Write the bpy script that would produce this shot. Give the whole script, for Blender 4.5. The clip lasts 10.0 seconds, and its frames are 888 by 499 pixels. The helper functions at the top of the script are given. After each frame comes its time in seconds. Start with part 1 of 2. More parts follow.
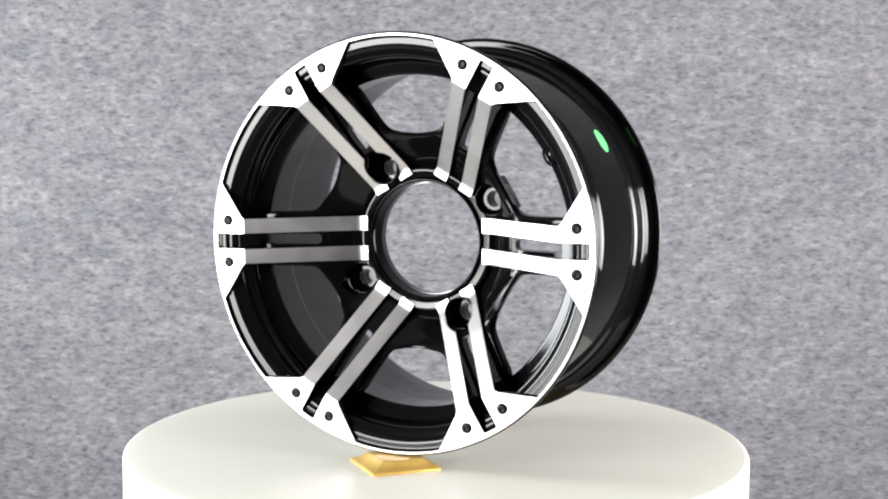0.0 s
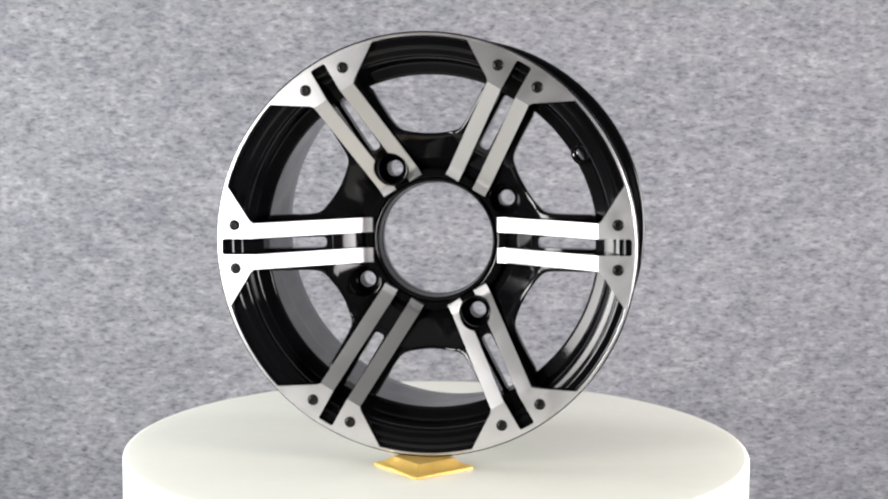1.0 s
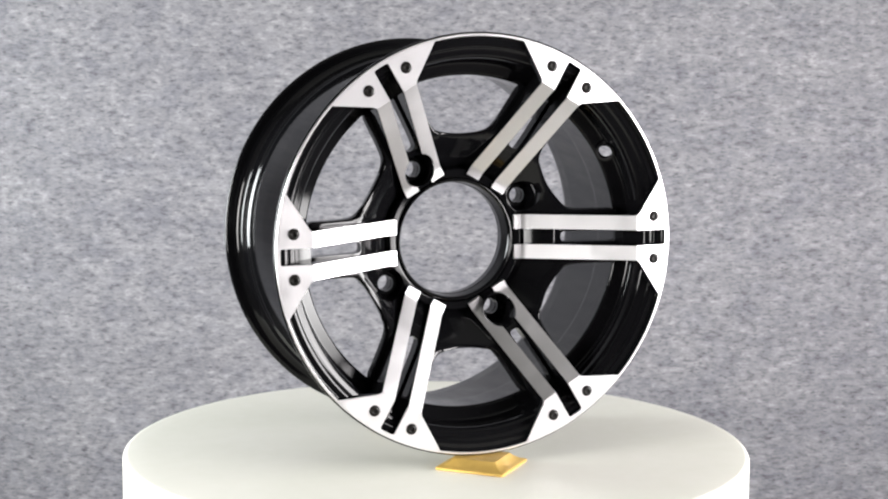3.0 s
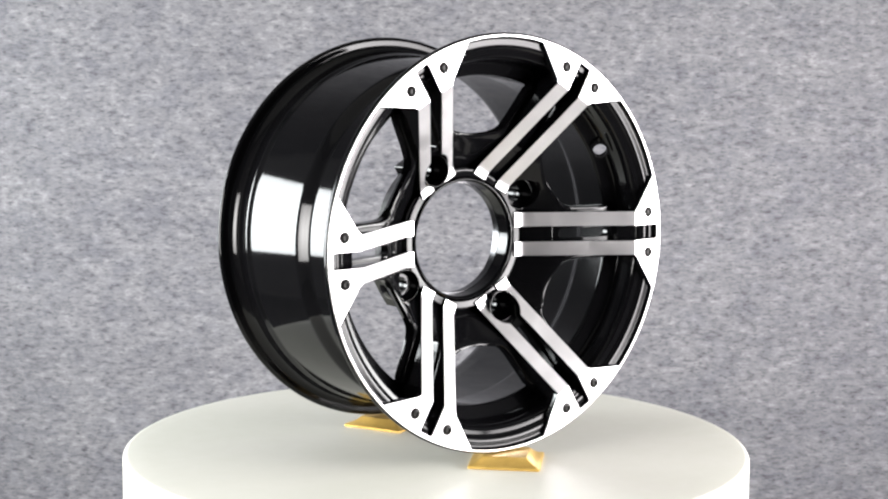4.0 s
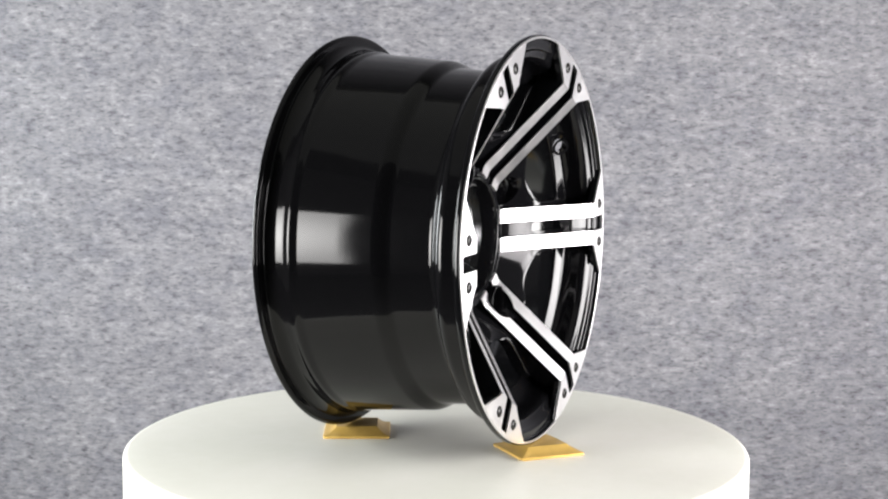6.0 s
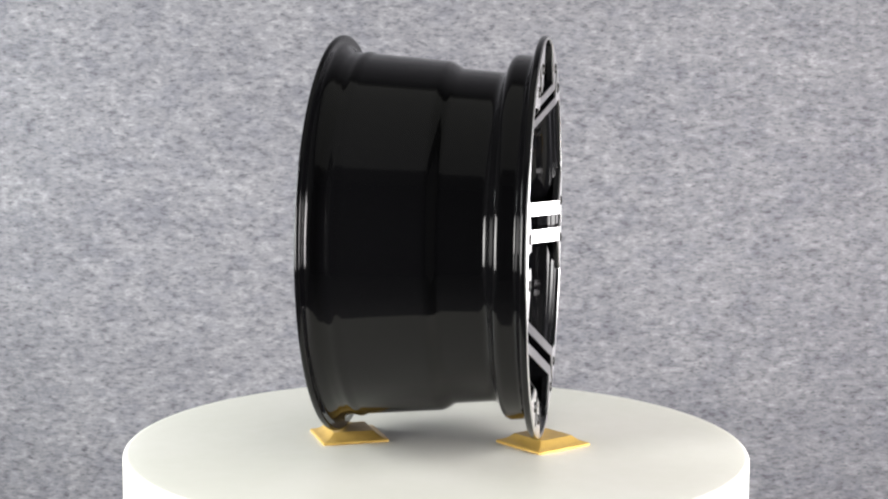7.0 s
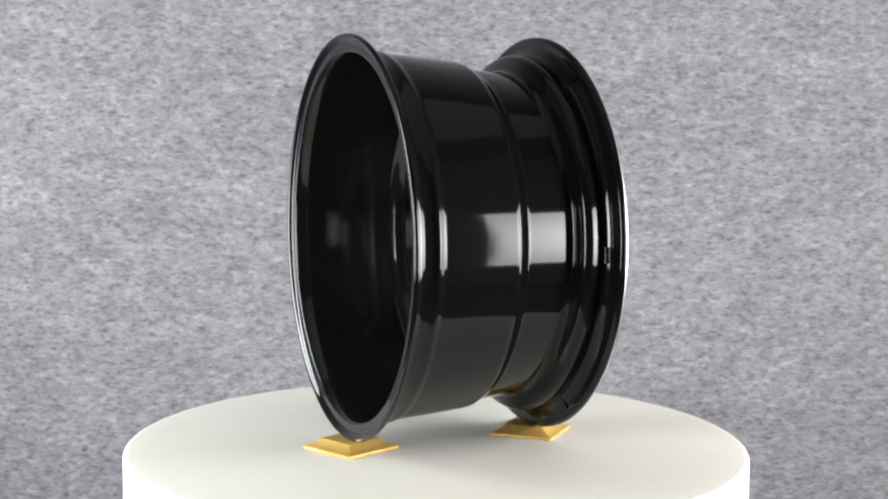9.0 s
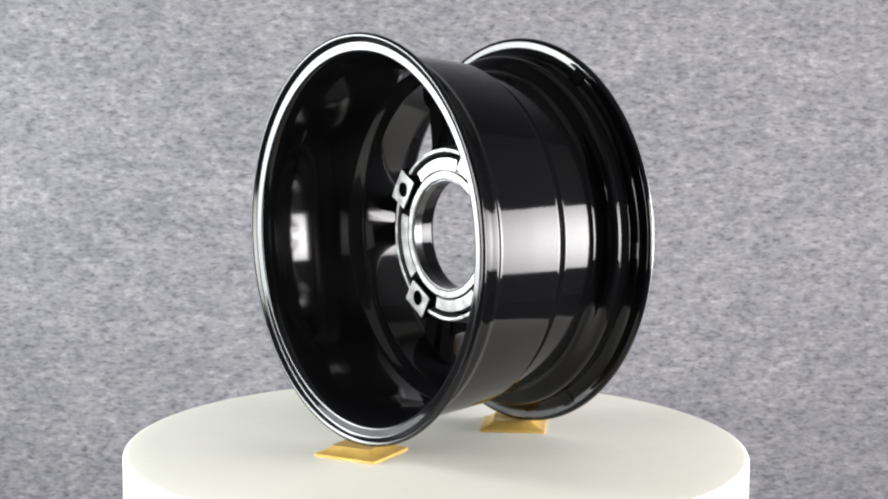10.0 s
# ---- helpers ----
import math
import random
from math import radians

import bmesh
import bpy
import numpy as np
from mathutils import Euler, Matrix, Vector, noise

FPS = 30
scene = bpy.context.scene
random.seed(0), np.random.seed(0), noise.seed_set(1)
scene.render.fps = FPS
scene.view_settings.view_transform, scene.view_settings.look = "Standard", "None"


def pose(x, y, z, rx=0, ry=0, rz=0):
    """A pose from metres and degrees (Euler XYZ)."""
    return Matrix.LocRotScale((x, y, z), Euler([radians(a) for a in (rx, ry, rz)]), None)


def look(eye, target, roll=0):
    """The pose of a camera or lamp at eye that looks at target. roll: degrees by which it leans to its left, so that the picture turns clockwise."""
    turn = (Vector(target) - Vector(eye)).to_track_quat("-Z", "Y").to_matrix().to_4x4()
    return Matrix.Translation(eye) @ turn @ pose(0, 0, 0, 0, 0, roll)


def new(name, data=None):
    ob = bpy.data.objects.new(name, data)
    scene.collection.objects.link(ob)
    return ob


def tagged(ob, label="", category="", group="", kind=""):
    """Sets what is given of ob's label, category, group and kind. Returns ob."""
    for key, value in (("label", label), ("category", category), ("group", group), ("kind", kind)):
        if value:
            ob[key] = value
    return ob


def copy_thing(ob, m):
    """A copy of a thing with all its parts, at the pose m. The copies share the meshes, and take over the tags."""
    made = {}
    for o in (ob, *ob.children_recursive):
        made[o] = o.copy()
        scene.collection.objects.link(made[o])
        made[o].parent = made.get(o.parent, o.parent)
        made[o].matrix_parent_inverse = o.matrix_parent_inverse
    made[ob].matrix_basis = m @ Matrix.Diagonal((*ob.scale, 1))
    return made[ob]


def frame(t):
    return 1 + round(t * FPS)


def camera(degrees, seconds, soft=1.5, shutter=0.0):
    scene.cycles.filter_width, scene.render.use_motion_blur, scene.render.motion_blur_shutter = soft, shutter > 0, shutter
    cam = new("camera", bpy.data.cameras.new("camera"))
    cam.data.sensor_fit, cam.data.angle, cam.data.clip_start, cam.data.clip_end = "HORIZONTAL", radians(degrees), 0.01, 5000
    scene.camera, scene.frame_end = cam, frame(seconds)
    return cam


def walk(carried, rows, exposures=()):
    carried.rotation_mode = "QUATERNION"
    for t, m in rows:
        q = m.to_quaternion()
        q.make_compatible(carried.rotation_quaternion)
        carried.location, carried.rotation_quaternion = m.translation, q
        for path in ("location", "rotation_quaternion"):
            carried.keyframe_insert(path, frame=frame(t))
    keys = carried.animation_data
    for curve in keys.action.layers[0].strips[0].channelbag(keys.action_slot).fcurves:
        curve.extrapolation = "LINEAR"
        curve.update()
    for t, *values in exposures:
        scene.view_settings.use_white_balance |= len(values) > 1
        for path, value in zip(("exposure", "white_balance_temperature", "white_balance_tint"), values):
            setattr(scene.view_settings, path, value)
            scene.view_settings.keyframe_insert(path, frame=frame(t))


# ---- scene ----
# A black and machined alloy wheel on two gold feet, carried round by a cream turntable in a small photo corner.
cam = camera(33.47, 10.0, soft=2.1)
EYE = Vector((0.0, -1.2378, 0.3128))
AIM = EYE + Vector((0.00411, 0.99422, -0.10728))
walk(cam, [(0.0, look(EYE, AIM, 0.4445)), (10.0, look(EYE, AIM, 0.4445))], exposures=[(0.0, 0.0), (10.0, 0.0)])

# ---- light ----
world = bpy.data.worlds.new("world")
scene.world = world
world.use_nodes = True
world.node_tree.nodes["Background"].inputs["Color"].default_value = (0.9, 0.95, 1.0, 1)
world.node_tree.nodes["Background"].inputs["Strength"].default_value = 0.03


def area_lamp(name, eye, target, width, height, watts, colour):
    data = bpy.data.lights.new(name, "AREA")
    data.shape, data.size, data.size_y, data.energy, data.color = "RECTANGLE", width, height, watts, colour
    ob = new(name, data)
    ob.matrix_world = look(eye, target)
    return ob


def softbox(eye, target, width, height, watts, colour):
    """The cloth front of a softbox is brightest in its middle."""
    ob = area_lamp("softbox_lamp", eye, target, width, height, watts, colour)
    ob.data.use_nodes = True
    t = ob.data.node_tree
    place = t.nodes.new("ShaderNodeNewGeometry")
    off = t.nodes.new("ShaderNodeVectorMath")
    off.operation = "DISTANCE"
    off.inputs[1].default_value = (0.5, 0.5, 0)
    t.links.new(place.outputs["Parametric"], off.inputs[0])
    fall = t.nodes.new("ShaderNodeMapRange")
    fall.interpolation_type = "SMOOTHSTEP"
    for key, v in (("From Min", 0.0), ("From Max", 0.70), ("To Min", 1.40), ("To Max", 0.46)):
        fall.inputs[key].default_value = v
    t.links.new(off.outputs["Value"], fall.inputs["Value"])
    t.links.new(fall.outputs["Result"], t.nodes["Emission"].inputs["Strength"])


# two softboxes on either side of the turntable and the room's ceiling lamp
softbox((-0.90, -0.735, 0.218), (0, -0.10, 0.21), 0.46, 0.57, 21.4, (1.0, 0.985, 0.97))
softbox((-1.07, 0.17, 0.288), (0, -0.10, 0.22), 0.47, 0.55, 25.0, (0.94, 0.985, 1.0))
softbox((1.02, -0.51, 0.228), (0, -0.10, 0.21), 0.47, 0.57, 22.2, (1.0, 0.965, 0.975))
softbox((1.10, 0.00, 0.188), (0, -0.10, 0.21), 0.54, 0.57, 24.0, (1.0, 0.98, 0.98))
area_lamp("ceiling_lamp", (0, -0.6, 1.95), (0, -0.6, 0), 2.5, 2.3, 4.2, (1.0, 1.0, 0.95))

# ---- materials ----


def material(name, colour=(0.5, 0.5, 0.5), rough=0.5, metal=0.0):
    m = bpy.data.materials.new(name)
    m.use_nodes = True
    b = m.node_tree.nodes["Principled BSDF"]
    b.inputs["Base Color"].default_value = (*colour, 1)
    b.inputs["Roughness"].default_value = rough
    b.inputs["Metallic"].default_value = metal
    return m, m.node_tree, b


def node(tree, kind, **values):
    n = tree.nodes.new(kind)
    for key, v in values.items():
        n.inputs[key].default_value = v
    return n


def noise_of(tree, scale, stretch=(1, 1, 1), detail=4.0, rough=0.6):
    co = tree.nodes.new("ShaderNodeTexCoord")
    mp = node(tree, "ShaderNodeMapping", Scale=stretch)
    tree.links.new(co.outputs["Object"], mp.inputs["Vector"])
    n = node(tree, "ShaderNodeTexNoise", Scale=scale, Detail=detail, Roughness=rough)
    tree.links.new(mp.outputs["Vector"], n.inputs["Vector"])
    return n


def ramp_of(tree, source, stops):
    r = tree.nodes.new("ShaderNodeValToRGB")
    while len(r.color_ramp.elements) < len(stops):
        r.color_ramp.elements.new(0.5)
    for e, (at, c) in zip(r.color_ramp.elements, stops):
        e.position, e.color = at, (*c, 1)
    tree.links.new(source, r.inputs["Fac"])
    return r


def mix_of(tree, mode, fac, a, b):
    m = tree.nodes.new("ShaderNodeMix")
    m.data_type, m.blend_type = "RGBA", mode
    m.inputs["Factor"].default_value = fac
    tree.links.new(a, m.inputs["A"])
    tree.links.new(b, m.inputs["B"])
    return m.outputs["Result"]


def bump_of(tree, bsdf, source, strength, distance):
    b = node(tree, "ShaderNodeBump", Strength=strength, Distance=distance)
    tree.links.new(source, b.inputs["Height"])
    tree.links.new(b.outputs["Normal"], bsdf.inputs["Normal"])


def fabric():
    m, t, b = material("grey_melange_fabric", rough=0.95)
    streak = noise_of(t, 1.0, (74, 74, 140), 3.0, 0.65)
    fleck = noise_of(t, 1.0, (105, 105, 240), 2.0, 0.5)
    thread = noise_of(t, 1.0, (80, 80, 205), 2.0, 0.6)
    cloud = noise_of(t, 5.0, (1, 1, 2.2), 3.0, 0.6)
    blotch = noise_of(t, 26.0, (1, 1, 1.5), 2.0, 0.6)
    c1 = ramp_of(t, streak.outputs["Fac"], [(0.25, (0.108, 0.106, 0.120)), (0.42, (0.158, 0.157, 0.171)), (0.56, (0.192, 0.191, 0.204)), (0.75, (0.265, 0.263, 0.276))])
    c2 = ramp_of(t, fleck.outputs["Fac"], [(0.30, (0.66, 0.66, 0.68)), (0.46, (1.0, 1.0, 1.0)), (0.75, (1.15, 1.15, 1.15))])
    c3 = ramp_of(t, cloud.outputs["Fac"], [(0.3, (0.90, 0.90, 0.91)), (0.7, (1.08, 1.08, 1.07))])
    c = mix_of(t, "MULTIPLY", 1.0, c1.outputs["Color"], c2.outputs["Color"])
    c4 = ramp_of(t, thread.outputs["Fac"], [(0.26, (0.55, 0.55, 0.57)), (0.40, (1.02, 1.02, 1.02))])
    c = mix_of(t, "MULTIPLY", 1.0, c, c3.outputs["Color"])
    c = mix_of(t, "MULTIPLY", 1.0, c, c4.outputs["Color"])
    c5 = ramp_of(t, blotch.outputs["Fac"], [(0.32, (0.90, 0.905, 0.93)), (0.5, (1.0, 1.0, 1.0)), (0.68, (1.085, 1.08, 1.07))])
    c = mix_of(t, "MULTIPLY", 1.0, c, c5.outputs["Color"])
    t.links.new(c, b.inputs["Base Color"])
    bump_of(t, b, fleck.outputs["Fac"], 0.35, 0.001)
    return m


def gloss_black(name, low, high, tone, gloss):
    m, t, b = material(name, (tone, tone, tone * 1.15), 0.07)
    n = noise_of(t, 900.0, detail=2.0)
    w = noise_of(t, 22.0, detail=2.0)
    r = ramp_of(t, w.outputs["Fac"], [(0.35, (low, low, low)), (0.7, (high, high, high))])
    t.links.new(r.outputs["Color"], b.inputs["Roughness"])
    b.inputs["Specular IOR Level"].default_value = gloss
    bump_of(t, b, n.outputs["Fac"], 0.02, 0.0005)
    return m


def machined():
    """Lathe-turned bright metal: the turning marks spread its gloss along the radius."""
    m, t, b = material("machined_aluminium", (0.82, 0.81, 0.81), 0.39, 1.0)
    co = t.nodes.new("ShaderNodeTexCoord")
    flat = t.nodes.new("ShaderNodeVectorMath")
    flat.operation = "MULTIPLY"
    flat.inputs[1].default_value = (1, 0, 1)
    t.links.new(co.outputs["Object"], flat.inputs[0])
    turn = t.nodes.new("ShaderNodeVectorTransform")
    turn.vector_type, turn.convert_from, turn.convert_to = "VECTOR", "OBJECT", "WORLD"
    t.links.new(flat.outputs["Vector"], turn.inputs["Vector"])
    unit = t.nodes.new("ShaderNodeVectorMath")
    unit.operation = "NORMALIZE"
    t.links.new(turn.outputs["Vector"], unit.inputs[0])
    t.links.new(unit.outputs["Vector"], b.inputs["Tangent"])
    b.inputs["Anisotropic"].default_value = 0.45
    length = t.nodes.new("ShaderNodeVectorMath")
    length.operation = "LENGTH"
    t.links.new(flat.outputs["Vector"], length.inputs[0])
    fine = node(t, "ShaderNodeTexNoise", Scale=2600.0, Detail=2.0)
    fine.noise_dimensions = "1D"
    t.links.new(length.outputs["Value"], fine.inputs["W"])
    c = ramp_of(t, fine.outputs["Fac"], [(0.3, (0.75, 0.735, 0.74)), (0.7, (0.83, 0.815, 0.82))])
    t.links.new(c.outputs["Color"], b.inputs["Base Color"])
    wear = noise_of(t, 55.0, detail=4.0)
    r = ramp_of(t, wear.outputs["Fac"], [(0.3, (0.33, 0.33, 0.33)), (0.7, (0.40, 0.40, 0.40))])
    t.links.new(r.outputs["Color"], b.inputs["Roughness"])
    return m


def cream():
    m, t, b = material("cream_laminate", (0.82, 0.81, 0.74), 0.42)
    n = noise_of(t, 9.0, detail=3.0)
    c = ramp_of(t, n.outputs["Fac"], [(0.3, (0.70, 0.696, 0.618)), (0.7, (0.735, 0.722, 0.656))])
    t.links.new(c.outputs["Color"], b.inputs["Base Color"])
    s = noise_of(t, 60.0, detail=4.0)
    r = ramp_of(t, s.outputs["Fac"], [(0.3, (0.36, 0.36, 0.36)), (0.7, (0.5, 0.5, 0.5))])
    t.links.new(r.outputs["Color"], b.inputs["Roughness"])
    return m


def gold():
    m, t, b = material("gold_lacquer", (0.68, 0.45, 0.11), 0.36, 0.45)
    n = noise_of(t, 90.0, detail=3.0)
    c = ramp_of(t, n.outputs["Fac"], [(0.3, (0.62, 0.395, 0.095)), (0.7, (0.72, 0.48, 0.13))])
    t.links.new(c.outputs["Color"], b.inputs["Base Color"])
    return m


def plaster(name, lo, hi):
    m, t, b = material(name, hi, 0.9)
    n = noise_of(t, 4.0, detail=5.0)
    c = ramp_of(t, n.outputs["Fac"], [(0.3, lo), (0.7, hi)])
    t.links.new(c.outputs["Color"], b.inputs["Base Color"])
    return m


def bare_cast(name, lo, hi, rough, scale):
    """Cast metal left without paint: a fine pitted grain over slow stains."""
    m, t, b = material(name, hi, rough, 1.0)
    grain = noise_of(t, scale, detail=3.0)
    stain = noise_of(t, 120.0, detail=3.0)
    c = ramp_of(t, stain.outputs["Fac"], [(0.35, lo), (0.65, hi)])
    t.links.new(c.outputs["Color"], b.inputs["Base Color"])
    bump_of(t, b, grain.outputs["Fac"], 0.25, 0.0006)
    return m


FABRIC, BLACK, MACHINED, CREAM, GOLD = fabric(), gloss_black("gloss_black_paint", 0.05, 0.08, 0.0034, 0.27), machined(), cream(), gold()
BARE = bare_cast("bare_machined_pad_metal", (0.11, 0.108, 0.105), (0.22, 0.216, 0.21), 0.34, 700.0)
CAST = bare_cast("rough_cast_aluminium", (0.10, 0.10, 0.10), (0.26, 0.26, 0.26), 0.40, 1400.0)
BLACK_INSIDE = gloss_black("orange_peel_black_paint", 0.07, 0.10, 0.0040, 0.50)
LINER = material("turned_bore_metal", (0.13, 0.13, 0.135), 0.20, 1.0)[0]
SCREW = material("dark_screw_steel", (0.010, 0.009, 0.008), 0.34, 0.0)[0]
SCREW.node_tree.nodes["Principled BSDF"].inputs["Specular IOR Level"].default_value = 0.18
GREEN = material("green_sticker_film", (0.13, 0.72, 0.20), 0.45)[0]
PALE_WALL = plaster("pale_grey_plaster", (0.30, 0.30, 0.30), (0.36, 0.36, 0.355))
DARK_WALL = plaster("dark_grey_plaster", (0.028, 0.028, 0.028), (0.036, 0.036, 0.035))
PALE_CEILING = plaster("ceiling_paint", (0.15, 0.15, 0.14), (0.18, 0.18, 0.165))
FLOOR_GREY = plaster("grey_floor_coating", (0.17, 0.17, 0.165), (0.21, 0.21, 0.205))

# ---- building helpers ----


def mesh_of(name, bm, smooth=30.0):
    bmesh.ops.recalc_face_normals(bm, faces=bm.faces)
    for f in bm.faces:
        f.smooth = True
    for e in bm.edges:
        if len(e.link_faces) == 2 and e.calc_face_angle(0) > radians(smooth):
            e.smooth = False
    me = bpy.data.meshes.new(name)
    bm.to_mesh(me)
    bm.free()
    return me


def part(name, bm, mat, parent, label="", smooth=30.0):
    me = bm if isinstance(bm, bpy.types.Mesh) else mesh_of(name, bm, smooth)
    if not me.materials:
        me.materials.append(mat)
    ob = new(name, me)
    ob.parent = parent
    return tagged(ob, label)


def wpt(r, angle, u):
    """A point of the wheel: radius, angle anticlockwise seen from the front, metres towards the front."""
    return Vector((r * math.cos(angle), -u, r * math.sin(angle)))


def spt(angle, a, b, u):
    """A point of a spoke: along it, across it, towards the front."""
    c, s = math.cos(angle), math.sin(angle)
    return Vector((a * c - b * s, -u, a * s + b * c))


def lathe(profile, segments=160):
    """Turns a ring of (u, r) pairs round the wheel's axis; long straight runs keep flat shading by a point near each end."""
    dense = []
    for p, q in zip(profile, list(profile[1:]) + [profile[0]]):
        p, q = Vector(p), Vector(q)
        dense.append(tuple(p))
        run = (q - p).length
        if run > 0.004:
            dense += [tuple(p.lerp(q, 0.0008 / run)), tuple(p.lerp(q, 1 - 0.0008 / run))]
    profile = dense
    bm = bmesh.new()
    rings = []
    for i in range(segments):
        g = 2 * math.pi * i / segments
        rings.append([bm.verts.new(wpt(r, g, u)) for u, r in profile])
    n = len(profile)
    for i in range(segments):
        p, q = rings[i], rings[(i + 1) % segments]
        for j in range(n):
            k = (j + 1) % n
            bm.faces.new((p[j], p[k], q[k], q[j]))
    return bm


def rounded(profile, radius=0.0012, steps=2):
    """Rounds the corners of a ring of 2D points."""
    out, n = [], len(profile)
    for i in range(n):
        p = Vector(profile[i])
        a, b = Vector(profile[i - 1]) - p, Vector(profile[(i + 1) % n]) - p
        d = min(radius, a.length * 0.45, b.length * 0.45)
        s, e = p + a.normalized() * d, p + b.normalized() * d
        for k in range(steps + 1):
            f = k / steps
            out.append(tuple(s * (1 - f) ** 2 + p * 2 * f * (1 - f) + e * f * f))
    return out


def prism(points_front, points_back):
    """A closed solid between two like rings of points."""
    bm = bmesh.new()
    f = [bm.verts.new(p) for p in points_front]
    k = [bm.verts.new(p) for p in points_back]
    n = len(f)
    bm.faces.new(f)
    bm.faces.new(k[::-1])
    for i in range(n):
        j = (i + 1) % n
        bm.faces.new((f[i], k[i], k[j], f[j]))
    bmesh.ops.recalc_face_normals(bm, faces=bm.faces)
    return bm


def bevelled(bm, width, segments=2, angle=25.0):
    edges = [e for e in bm.edges if len(e.link_faces) == 2 and e.calc_face_angle(0) > radians(angle)]
    bmesh.ops.bevel(bm, geom=edges, offset=width, segments=segments, affect="EDGES", profile=0.6, clamp_overlap=True)
    return bm


def cut(bm, cutters, smooth=30.0):
    """Takes the solids in cutters out of bm; gives a finished mesh."""
    bmesh.ops.recalc_face_normals(bm, faces=bm.faces)
    body_mesh = bpy.data.meshes.new("rough")
    bm.to_mesh(body_mesh)
    bm.free()
    body = new("rough", body_mesh)
    tools = []
    for c in cutters:
        bmesh.ops.recalc_face_normals(c, faces=c.faces)
        me = bpy.data.meshes.new("tool")
        c.to_mesh(me)
        c.free()
        tool = new("tool", me)
        tools.append(tool)
        mod = body.modifiers.new("cut", "BOOLEAN")
        mod.operation, mod.object, mod.solver = "DIFFERENCE", tool, "EXACT"
    graph = bpy.context.evaluated_depsgraph_get()
    graph.update()
    made = bpy.data.meshes.new_from_object(body.evaluated_get(graph))
    for o in (body, *tools):
        bpy.data.objects.remove(o)
    bm = bmesh.new()
    bm.from_mesh(made)
    bmesh.ops.remove_doubles(bm, verts=bm.verts, dist=1e-6)
    bpy.data.meshes.remove(made)
    return mesh_of("cut", bm, smooth)


def tube(centre, axis, radius, length, segments=28):
    """A closed cylinder about centre along axis."""
    bm = bmesh.new()
    turn = Vector(axis).to_track_quat("Z", "Y").to_matrix().to_4x4()
    bmesh.ops.create_cone(bm, cap_ends=True, segments=segments, radius1=radius, radius2=radius, depth=length, matrix=Matrix.Translation(centre) @ turn)
    return bm


def box_bm(size, centre=(0, 0, 0), bevel=0.0):
    bm = bmesh.new()
    bmesh.ops.create_cube(bm, size=1.0, matrix=Matrix.Translation(centre) @ Matrix.Diagonal((*size, 1)))
    if bevel:
        bevelled(bm, bevel)
    return bm


def structure(name, bm, mat, label, category):
    ob = new(name, mesh_of(name, bm))
    ob.data.materials.append(mat)
    return tagged(ob, label, category, kind="structure")


# ---- the photo corner ----
FLOOR_Z = -0.80
WALL_Y = 0.75
structure("wall_north", box_bm((4.0, 0.08, 3.0), (0, WALL_Y + 0.04, FLOOR_Z + 1.5)), FABRIC, "wall covered in grey melange woven fabric", "wall")
structure("wall_south", box_bm((4.0, 0.08, 3.0), (0, -2.84, FLOOR_Z + 1.5)), DARK_WALL, "dark grey plain plaster wall of the room", "wall")
structure("wall_west", box_bm((0.08, 3.55, 3.0), (-1.96, -1.025, FLOOR_Z + 1.5)), PALE_WALL, "pale grey plain plaster wall of the room", "wall")
structure("wall_east", box_bm((0.08, 3.55, 3.0), (1.96, -1.025, FLOOR_Z + 1.5)), PALE_WALL, "pale grey plain plaster wall of the room", "wall")
structure("floor", box_bm((4.0, 3.7, 0.08), (0, -1.03, FLOOR_Z - 0.04)), FLOOR_GREY, "plain grey coated floor of the room", "floor")
structure("ceiling", box_bm((4.0, 3.7, 0.08), (0, -1.03, FLOOR_Z + 3.04)), PALE_CEILING, "plain pale painted ceiling of the room", "ceiling")

# ---- the turntable ----
TOP_Z = 0.0149
TABLE_R = 0.2623
TABLE_H = 0.060


def turntable():
    base = tagged(new("turntable"), "round cream-white turntable with a smooth rounded edge", "turntable")
    base.location = (0, 0, FLOOR_Z)

    def turned(profile, segments):
        bm = bmesh.new()
        rings = []
        for i in range(segments):
            g = 2 * math.pi * i / segments
            rings.append([bm.verts.new((r * math.cos(g), r * math.sin(g), z)) for r, z in profile])
        for i in range(segments):
            p, q = rings[i], rings[(i + 1) % segments]
            for j in range(len(profile) - 1):
                bm.faces.new((p[j], q[j], q[j + 1], p[j + 1]))
        bm.faces.new([r[0] for r in rings])
        bm.faces.new([r[-1] for r in rings])
        return bm

    top = TOP_Z - FLOOR_Z
    edge = [(TABLE_R - 0.004 + 0.004 * math.sin(k * math.pi / 16), top - 0.004 + 0.004 * math.cos(k * math.pi / 16)) for k in range(9)]
    part("disc", turned([(TABLE_R - 0.02, top)] + edge + [(TABLE_R, top - TABLE_H + 0.003), (TABLE_R - 0.003, top - TABLE_H)], 256), CREAM, base, smooth=40)
    part("pedestal", turned([(0.06, top - TABLE_H), (0.055, top - TABLE_H - 0.04), (0.055, 0.04), (0.16, 0.025), (0.17, 0.0)], 64), CREAM, base)
    return base


TURNTABLE = turntable()

# ---- the feet ----


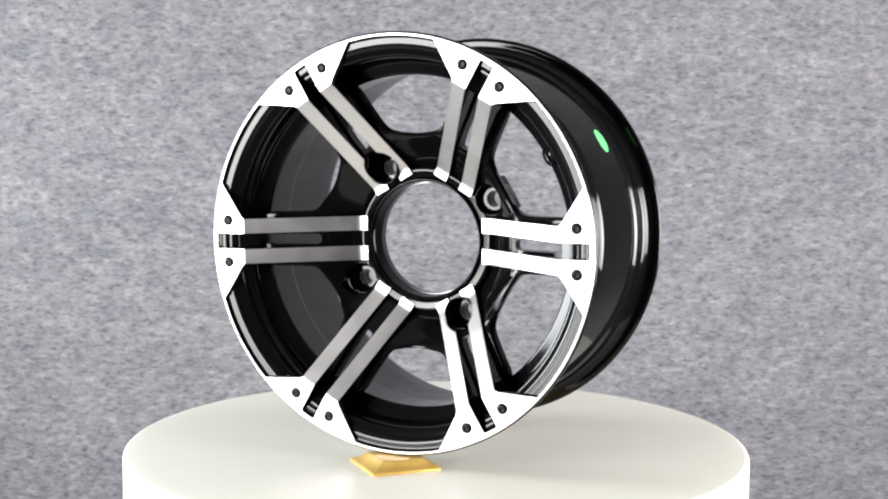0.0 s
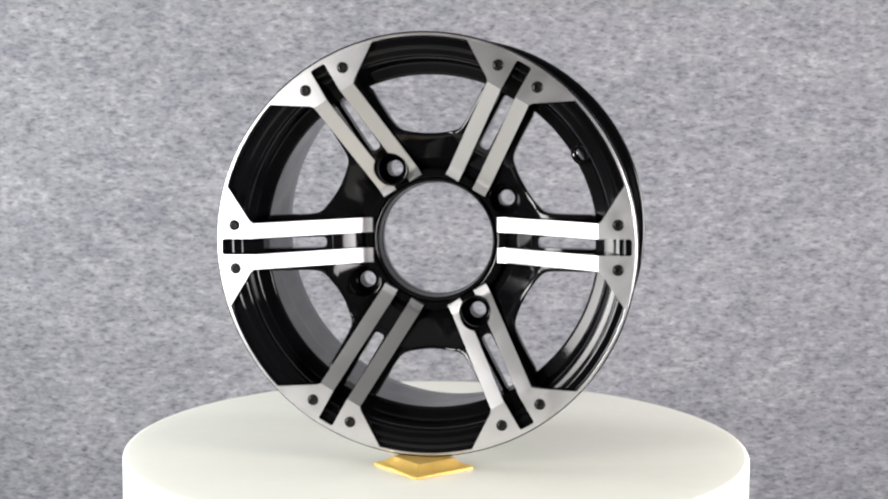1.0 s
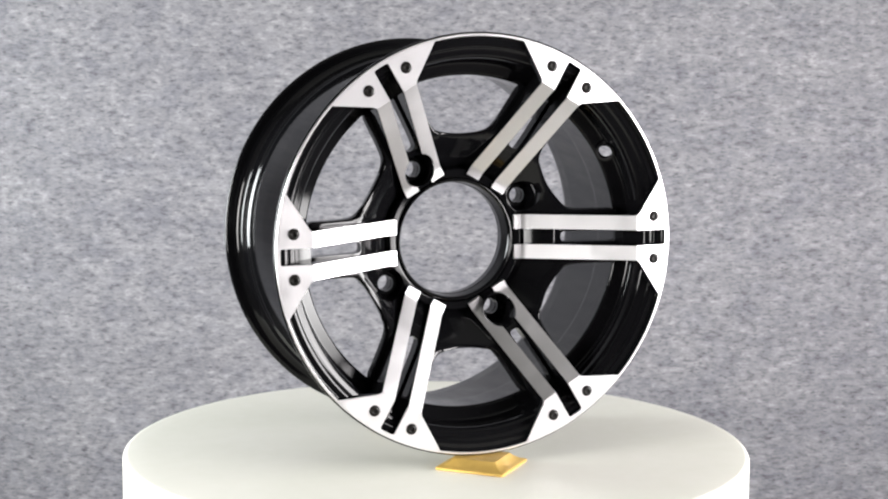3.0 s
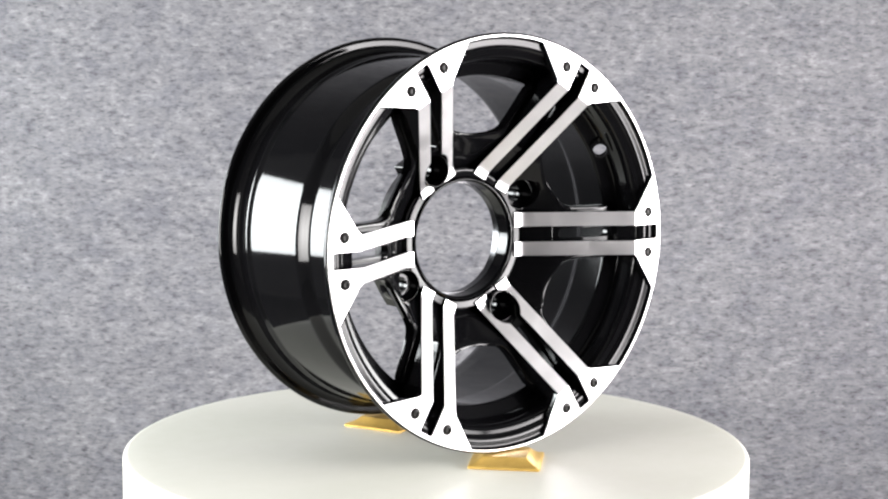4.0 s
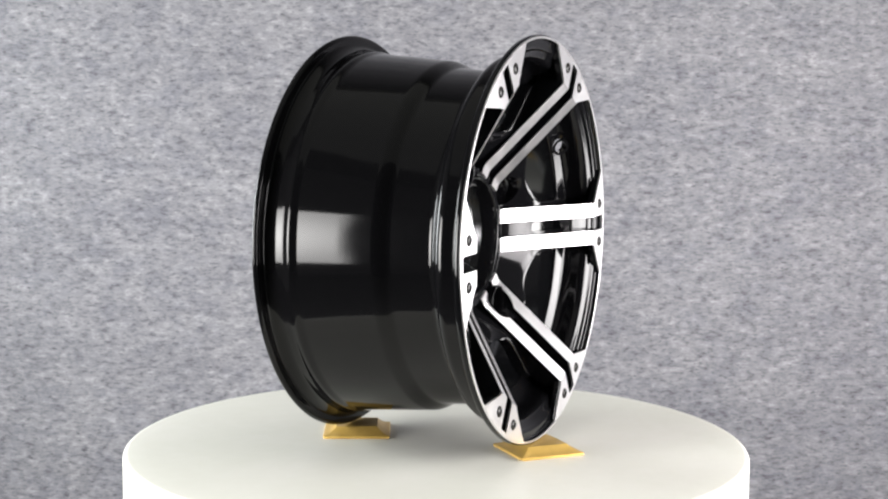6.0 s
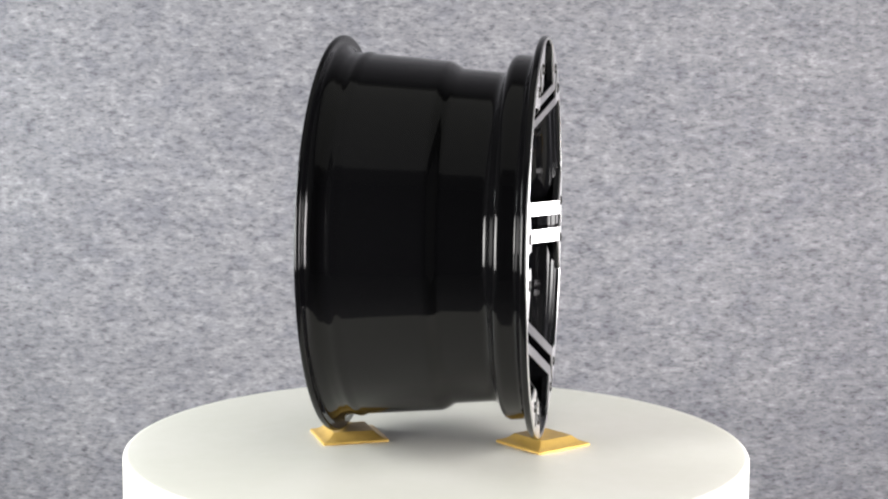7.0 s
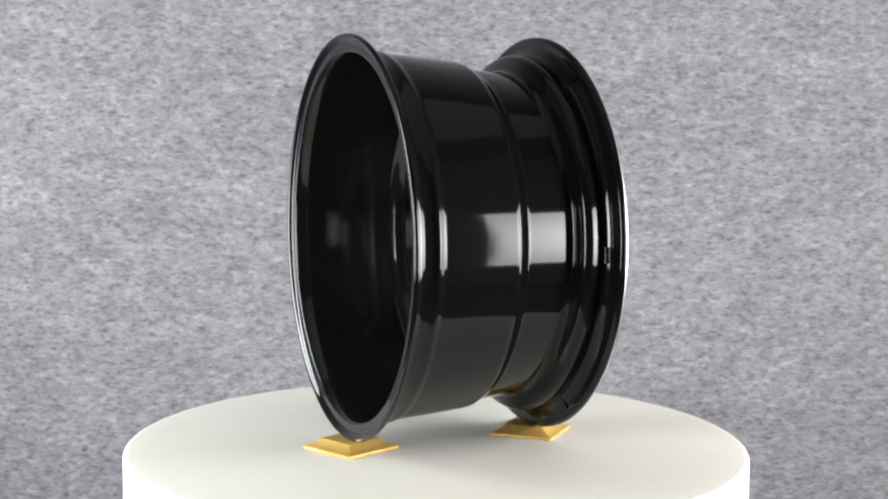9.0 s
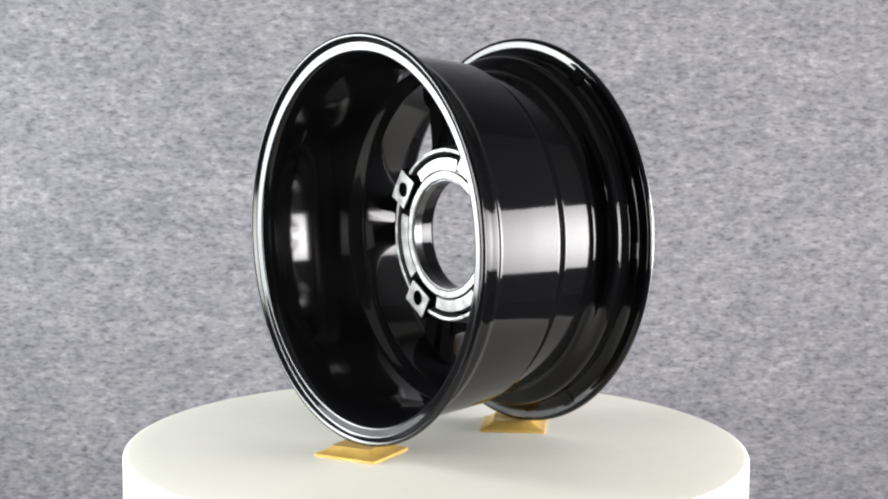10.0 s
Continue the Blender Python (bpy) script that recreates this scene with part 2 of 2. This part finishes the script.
def foot(rest):
    """A low square frustum with a base lip, hollow-sloped sides and a flat top."""
    bm = bmesh.new()
    rows = [(0.0281, 0.0), (0.0286, 0.0005), (0.0286, 0.0019), (0.0281, 0.0024), (0.0263, 0.0027), (0.0228, 0.0041), (0.0198, 0.0063), (0.0182, rest - 0.0005), (0.0177, rest)]
    rings = []
    for half, z in rows:
        c = 0.0016
        ring = []
        for sx, sy in ((1, 1), (-1, 1), (-1, -1), (1, -1)):
            pair = [(sx * half, sy * (half - c)), (sx * (half - c * 0.3), sy * (half - c * 0.3)), (sx * (half - c), sy * half)]
            ring += pair if sx * sy > 0 else pair[::-1]
        rings.append([bm.verts.new((x, y, z)) for x, y in ring])
    n = len(rings[0])
    for p, q in zip(rings, rings[1:]):
        for i in range(n):
            j = (i + 1) % n
            bm.faces.new((p[i], p[j], q[j], q[i]))
    bm.faces.new(rings[0][::-1])
    bm.faces.new(rings[-1])
    ob = new("display_foot", mesh_of("display_foot", bm, 35))
    ob.data.materials.append(GOLD)
    return tagged(ob, "small gold square pyramid foot holding up the wheel rim", "display foot", "gold feet under the wheel")


WHEEL_Z = 0.1908
REST = WHEEL_Z - 0.1675 - TOP_Z
FOOT_FRONT = foot(REST)
FOOT_BACK = copy_thing(FOOT_FRONT, Matrix.Translation((0, 0.08, TOP_Z)))

# ---- the wheel ----
SPIN = radians(1.27)
FACE_U = 0.0908


def spoke_front(a):
    """Depth of the bars' front: they rise from the hub and fold into the face plates."""
    return 0.0345 + (a - 0.058) * (FACE_U - 0.0345) / (0.1372 - 0.058)


def wheel():
    base = tagged(new("alloy_wheel"), "gloss black alloy wheel with machined silver double spokes", "wheel rim")
    # barrel: outside from back to front, then inside from front to back
    outer = [(-0.0836, 0.1660), (-0.0822, 0.1674), (-0.0800, 0.1673), (-0.0786, 0.1656), (-0.0787, 0.1585), (-0.0757, 0.1555), (-0.0715, 0.1533), (-0.0640, 0.1530), (-0.0585, 0.1540),
             (-0.0540, 0.1520), (-0.0200, 0.1490), (0.0095, 0.1462), (0.0145, 0.1435), (0.0195, 0.1402), (0.0540, 0.1372), (0.0580, 0.1392), (0.0605, 0.1455), (0.0630, 0.1505),
             (0.0670, 0.1522), (0.0795, 0.1508), (0.0820, 0.1540), (0.0842, 0.1582), (0.0841, 0.1654), (0.0857, 0.1674), (0.0886, 0.1675), (0.0897, 0.1667)]
    inner = [(0.0898, 0.1641), (0.0872, 0.1637), (0.0864, 0.1628), (0.0860, 0.1566), (0.0832, 0.1545), (0.0815, 0.1490), (0.0770, 0.1470), (0.0670, 0.1462), (0.0615, 0.1449), (0.0560, 0.1343),
             (0.0200, 0.1362), (0.0140, 0.1395), (0.0085, 0.1440), (-0.0540, 0.1474), (-0.0700, 0.1488), (-0.0765, 0.1505), (-0.0795, 0.1522), (-0.0802, 0.1535), (-0.0804, 0.1598), (-0.0812, 0.1612), (-0.0832, 0.1636)]
    valve = Vector((0.0607, 0.1425))
    va = radians(30) + SPIN
    barrel = cut(lathe(rounded(outer + inner, 0.0016, 2), 180), [tube(wpt(valve.y, va, valve.x), wpt(0.66, va, -0.75), 0.0058, 0.03)], 40)
    # the inside of the barrel is sprayed less smoothly
    barrel.materials.append(BLACK)
    barrel.materials.append(BLACK_INSIDE)
    for f in barrel.polygons:
        c = f.center
        if -0.076 < -c.y < 0.052 and (f.normal.x * c.x + f.normal.z * c.z) < 0:
            f.material_index = 1
    rim = part("rim_barrel", barrel, BLACK, base, "gloss black deep barrel with stepped drop centre")
    ring = rounded([(0.0896, 0.1642), (FACE_U, 0.1642), (FACE_U, 0.1660), (0.0896, 0.1664)], 0.0003, 1)
    part("face_ring", lathe(ring, 180), MACHINED, rim, "bright machined outer ring")
    seat = [(0.0, 0.0058), (0.0, 0.0078), (0.0012, 0.0078), (0.0012, 0.0058)]
    bm = bmesh.new()
    turn = wpt(-0.66, va, 0.75).to_track_quat("Z", "Y").to_matrix().to_4x4()
    rings = [[bm.verts.new(Matrix.Translation(wpt(valve.y - 0.0028, va, valve.x + 0.0030)) @ turn @ Vector((r * math.cos(g), r * math.sin(g), z))) for z, r in seat] for g in [2 * math.pi * i / 28 for i in range(28)]]
    for i in range(28):
        for j in range(4):
            p, q = rings[i], rings[(i + 1) % 28]
            bm.faces.new((p[j], p[(j + 1) % 4], q[(j + 1) % 4], q[j]))
    part("valve_hole_rim", bm, BLACK, rim)

    # hub sleeve with its back flange
    sleeve = [(0.0190, 0.0466), (0.0300, 0.0474), (0.0322, 0.0481), (0.0332, 0.0492), (0.0328, 0.0503), (0.0300, 0.0509), (0.0250, 0.0520), (0.0180, 0.0560), (0.0120, 0.0560), (0.0120, 0.0490), (0.0105, 0.0484), (0.0105, 0.0466)]
    hub = part("hub_sleeve", lathe(rounded(sleeve, 0.0006, 2), 128), BLACK, base)
    part("bore_liner", lathe([(0.0112, 0.0463), (0.0112, 0.0472), (0.0186, 0.0472), (0.0186, 0.0463)], 128), LINER, hub, "smooth bare metal bore")
    lugs = [radians(30 + 90 * k) + SPIN for k in range(4)]
    holes = [[tube(wpt(0.0676, g, 0.02), (0, 1, 0), 0.0130, 0.06) for g in lugs] for _ in range(2)]
    # bare mounting face behind: an unbroken inner ring, four arcs between the lugs and a rough cast rim
    part("mounting_ring", lathe(rounded([(0.0098, 0.0480), (0.0098, 0.0540), (0.0150, 0.0542), (0.0150, 0.0480)], 0.0005, 1), 96), BARE, hub, "bare machined mounting ring")
    for k in range(4):
        mid = lugs[k] + radians(45)
        bm = bmesh.new()
        rows = []
        for i in range(15):
            g = mid + radians(-26 + 52 * i / 14)
            rows.append([bm.verts.new(wpt(r, g, u)) for u, r in ((0.0112, 0.0552), (0.0104, 0.0558), (0.0104, 0.0652), (0.0112, 0.0658), (0.0180, 0.0658), (0.0180, 0.0552))])
        for p, q in zip(rows, rows[1:]):
            for n in range(6):
                bm.faces.new((p[n], p[(n + 1) % 6], q[(n + 1) % 6], q[n]))
        bm.faces.new(rows[0][::-1])
        bm.faces.new(rows[-1])
        part("mounting_arc", bm, BARE, hub, "bare machined arc of the mounting face")
    part("hub_back_rim", cut(lathe(rounded([(0.0125, 0.0690), (0.0095, 0.0704), (0.0095, 0.0735), (0.0260, 0.0762), (0.0260, 0.0690)], 0.0008, 2), 128), holes[1]), CAST, hub, "rough cast grey rim")
    ledge = [(0.0180, 0.0516), (0.0318, 0.0516), (0.0327, 0.0574), (0.0310, 0.0588), (0.0215, 0.0602)]
    part("hub_ledge", cut(lathe(rounded(ledge, 0.0005, 2), 128), holes[0]), BLACK, hub, "gloss black flat ledge round the bore")

    # web behind the spokes, open between them
    def web_radius(g):
        k = abs((math.degrees(g) + 30) % 60 - 30)
        side = 0.0228 / max(math.sin(radians(k)), 0.02)
        base_arc = 0.0878 / math.cos(radians(1.4 * (30 - k)))
        top = max(side, base_arc)
        return min(top * ((side / top) ** 20 + (base_arc / top) ** 20) ** (1 / 20), 0.1360)

    bm = bmesh.new()
    count, steps = 360, 10
    front, back = [], []
    for i in range(count):
        g = 2 * math.pi * i / count
        rm = web_radius(g)
        fr, bk = [], []
        for j in range(steps + 1):
            f = j / (steps - 3)
            r = 0.0525 + (rm - 0.0042 - 0.0525) * f if j < steps - 2 else rm - (0.0024, 0.0009, 0.0)[j - steps + 2]
            u = 0.0530 - max(0.0, 0.090 - r) * 0.92 + max(0.0, r - 0.090) * 0.25
            fr.append(bm.verts.new(wpt(r, g + SPIN, u - (0.0, 0.0004, 0.0015, 0.0036)[max(0, j - steps + 3)])))
            bk.append(bm.verts.new(wpt(r, g + SPIN, u - 0.0072 - 0.11 * min(r - 0.0525, 0.030))))
        front.append(fr)
        back.append(bk)
    for i in range(count):
        n = (i + 1) % count
        for j in range(steps):
            bm.faces.new((front[i][j], front[n][j], front[n][j + 1], front[i][j + 1]))
            bm.faces.new((back[i][j], back[i][j + 1], back[n][j + 1], back[n][j]))
        bm.faces.new((front[i][0], back[i][0], back[n][0], front[n][0]))
        bm.faces.new((front[i][-1], front[n][-1], back[n][-1], back[i][-1]))
    tools = [tube(wpt(0.0676, g, 0.03), (0, 1, 0), 0.0128, 0.09) for g in lugs]
    for k in range(6):
        g = radians(60 * k) + SPIN
        ring = rounded([(0.0868, -0.0044), (0.0868, 0.0044), (0.1340, 0.0044), (0.1340, -0.0044)], 0.0036, 3)
        tools.append(prism([spt(g, a, b, 0.10) for a, b in ring], [spt(g, a, b, 0.0) for a, b in ring]))
    part("web", cut(bm, tools, 50), BLACK, base, "gloss black web with rounded openings")

    # lug seats: cups with a through hole and a square pad behind
    for k, g in enumerate(lugs):
        top = 0.0400 if k in (1, 3) else 0.0315
        cup = [(top, 0.0124), (top, 0.0137), (0.0140, 0.0137), (0.0140, 0.0085), (0.0160, 0.0063), (0.0190, 0.0063), (0.0290, 0.0119)]
        bm = bmesh.new()
        rings = []
        for i in range(36):
            h = 2 * math.pi * i / 36
            rings.append([bm.verts.new(wpt(0.0676, g, u) + Vector((r * math.cos(h), 0, r * math.sin(h)))) for u, r in rounded(cup, 0.0007, 2)])
        for i in range(36):
            p, q = rings[i], rings[(i + 1) % 36]
            for j in range(len(p)):
                n = (j + 1) % len(p)
                bm.faces.new((p[j], p[n], q[n], q[j]))
        lug = part("lug_seat", bm, BLACK, base)
        pad = [(-0.0118, -0.0148), (0.0100, -0.0148), (0.0104, 0.0), (0.0100, 0.0148), (-0.0118, 0.0148)]
        solid = bevelled(prism([spt(g, 0.0690 + a, b, 0.0240) for a, b in pad], [spt(g, 0.0690 + a, b, 0.0072) for a, b in pad]), 0.0006, 1)
        part("lug_block", cut(solid, [tube(wpt(0.0676, g, 0.01), (0, 1, 0), 0.0066, 0.05)]), BLACK, lug)
        face = prism([spt(g, 0.0690 + a * 0.93, b * 0.93, 0.0074) for a, b in pad], [spt(g, 0.0690 + a * 0.93, b * 0.93, 0.0066) for a, b in pad])
        part("lug_pad", cut(face, [tube(wpt(0.0676, g, 0.01), (0, 1, 0), 0.0066, 0.03)]), BARE, lug, "bare machined lug pad")

    # spokes
    for k in range(6):
        g = radians(60 * k) + SPIN
        has_lug = k in (2, 5)

        def lug_tool(radius=0.0136):
            return tube(wpt(0.0676, g, 0.045), (0, 1, 0), radius, 0.04)

        bars = bmesh.new()
        for side in (1, -1):
            lo, hi = (0.0062, 0.0187) if side > 0 else (-0.0187, -0.0062)
            profile = [(0.0514, 0.0322), (0.0518, 0.0338), (0.0575, 0.0344), (0.0614, spoke_front(0.0614) - 0.0007), (0.1366, spoke_front(0.1366) - 0.0006), (0.1400, FACE_U - 0.0016), (0.1450, FACE_U - 0.0016), (0.1450, 0.0740), (0.1330, 0.0620), (0.0900, 0.0390), (0.0525, 0.0190)]
            solid = prism([spt(g, a, hi, u) for a, u in profile], [spt(g, a, lo, u) for a, u in profile])
            me = bpy.data.meshes.new("bar")
            solid.to_mesh(me)
            solid.free()
            bars.from_mesh(me)
            bpy.data.meshes.remove(me)
        spoke = part("spoke", cut(bars, [lug_tool()] if has_lug else []), BLACK, base)
        for lo, hi in ((0.0062, 0.0187), (-0.0187, -0.0062)):
            # the inner end flattens out beside the hub
            line = [(0.0513, 0.0330), (0.0518, 0.0343), (0.0570, 0.0350), (0.0584, 0.0354), (0.0598, 0.0361), (0.0614, spoke_front(0.0614) + 0.0002), (0.1370, FACE_U - 0.0001)]
            n = len(line)
            bm = bmesh.new()
            v = [bm.verts.new(spt(g, a, b, u - drop)) for drop in (0.0, 0.0012) for b in (lo + 0.0003, hi - 0.0003) for a, u in line]
            for o in (0, 2 * n):
                for i in range(n - 1):
                    bm.faces.new((v[o + i], v[o + i + 1], v[o + n + i + 1], v[o + n + i]))
            loop = list(range(n)) + list(range(2 * n - 1, n - 1, -1))
            for i in range(2 * n):
                p, q = loop[i], loop[(i + 1) % (2 * n)]
                bm.faces.new((v[p], v[q], v[q + 2 * n], v[p + 2 * n]))
            bmesh.ops.recalc_face_normals(bm, faces=bm.faces)
            part("machined_bar", cut(bm, [lug_tool()], 24) if has_lug else bm, MACHINED, spoke, "bright machined bar", 24)
        # face plate
        half = [(0.1370, 0.0184), (0.1396, 0.0205)]
        arc = [(0.1642 * math.cos(radians(h)), 0.1642 * math.sin(radians(h))) for h in np.linspace(16.85, -16.85, 19)]
        slot_end = [(0.1614, -0.0064), (0.1626, -0.0052), (0.1626, 0.0052), (0.1614, 0.0064)]
        ring = half + arc + [(a, -b) for a, b in half[::-1]] + [(0.1370, -0.0064)] + slot_end + [(0.1370, 0.0064)]
        plate = prism([spt(g, a, b, FACE_U) for a, b in ring], [spt(g, a, b, FACE_U - 0.0014) for a, b in ring])
        part("face_plate", plate, MACHINED, spoke, "bright machined spoke end plate", 20)
        body = prism([spt(g, a, b, FACE_U - 0.0014) for a, b in ring], [spt(g, a * min(1, 0.1618 / math.hypot(a, b)), b * min(1, 0.1618 / math.hypot(a, b)), 0.0842) for a, b in ring])
        part("plate_body", bevelled(body, 0.0005, 1), BLACK, spoke)
        # closed outer end of the slot, with a small clip step in it
        side = [(0.1325, 0.0600), (0.1338, 0.0715), (0.1395, 0.0748), (0.1500, 0.0806), (0.1514, 0.0808), (0.1534, 0.0838), (0.1628, 0.0850), (0.1628, 0.0842), (0.1540, 0.0815), (0.1460, 0.0750)]
        part("slot_floor", prism([spt(g, a, 0.0064, u) for a, u in side], [spt(g, a, -0.0064, u) for a, u in side]), BLACK, spoke)
        rib = [(0.1596, 0.0838), (0.1612, 0.0860), (0.1627, 0.0886), (0.1627, 0.0838)]
        part("slot_rib", prism([spt(g, a, 0.0058, u) for a, u in rib], [spt(g, a, -0.0058, u) for a, u in rib]), BLACK, spoke)
        if not has_lug:
            # raised floor of the slot next to the hub
            rib = [(0.0840, 0.0420), (0.0834, spoke_front(0.0834) - 0.0062), (0.0822, spoke_front(0.0822) - 0.0052), (0.0622, spoke_front(0.0622) - 0.0052), (0.0612, spoke_front(0.0612) - 0.0060), (0.0545, 0.0235), (0.0540, 0.0205), (0.0665, 0.0260)]
            part("slot_step", prism([spt(g, a, 0.0061, u) for a, u in rib], [spt(g, a, -0.0061, u) for a, u in rib]), BLACK, spoke)
        # two socket screws in the plate
        for side in (1, -1):
            h = g + side * radians(6.504)
            head = [(-0.0002, 0.0045), (0.0004, 0.0044), (0.0010, 0.0038), (0.0014, 0.0030), (0.0016, 0.0022), (0.0014, 0.0019), (0.0004, 0.0018), (0.0003, 0.0001)]
            bm = bmesh.new()
            rings = []
            for i in range(24):
                w = 2 * math.pi * i / 24
                rings.append([bm.verts.new(wpt(0.1530, h, FACE_U + u) + Vector((r * math.cos(w), 0, r * math.sin(w)))) for u, r in head])
            for i in range(24):
                p, q = rings[i], rings[(i + 1) % 24]
                for j in range(len(head) - 1):
                    bm.faces.new((p[j], p[j + 1], q[j + 1], q[j]))
            bm.faces.new([r[-1] for r in rings])
            part("screw", bm, SCREW, spoke, "dark socket screw")

    # oval sticker on the barrel
    bm = bmesh.new()
    centre = bm.verts.new(wpt(0.1490 + (STICKER[1] + 0.020) * -0.0945 + 0.0005, STICKER[0], STICKER[1]))
    rim_verts = []
    for w in [2 * math.pi * i / 32 for i in range(32)]:
        u = STICKER[1] + 0.0062 * math.cos(w)
        r = 0.1490 + (u + 0.020) * -0.0945 + 0.0004
        rim_verts.append(bm.verts.new(wpt(r, STICKER[0] + 0.0105 / 0.149 * math.sin(w), u)))
    for i in range(32):
        bm.faces.new((centre, rim_verts[i], rim_verts[(i + 1) % 32]))
    part("sticker", bm, GREEN, rim, "small oval green sticker")
    return base


STICKER = (radians(32.7), -0.038)
WHEEL = wheel()


# ---- motion ----
def turn_at(t):
    return -24.574 + 14.930 * t + 0.024 * t * t


def motions():
    times = [k * 0.25 for k in range(41)]
    walk(TURNTABLE, [(t, pose(0, 0, FLOOR_Z, 0, 0, turn_at(t))) for t in times])
    walk(WHEEL, [(t, pose(0, 0, 0, 0, 0, turn_at(t)) @ pose(0.0031, -0.0005, WHEEL_Z, 0.10, 0, 0)) for t in times])
    walk(FOOT_FRONT, [(t, pose(0, 0, 0, 0, 0, turn_at(t)) @ pose(0.0050, -0.0905, TOP_Z, 0, 0, 46.8)) for t in times])
    walk(FOOT_BACK, [(t, pose(0, 0, 0, 0, 0, turn_at(t)) @ pose(0.0012, 0.0766, TOP_Z, 0, 0, 25.4)) for t in times])


motions()
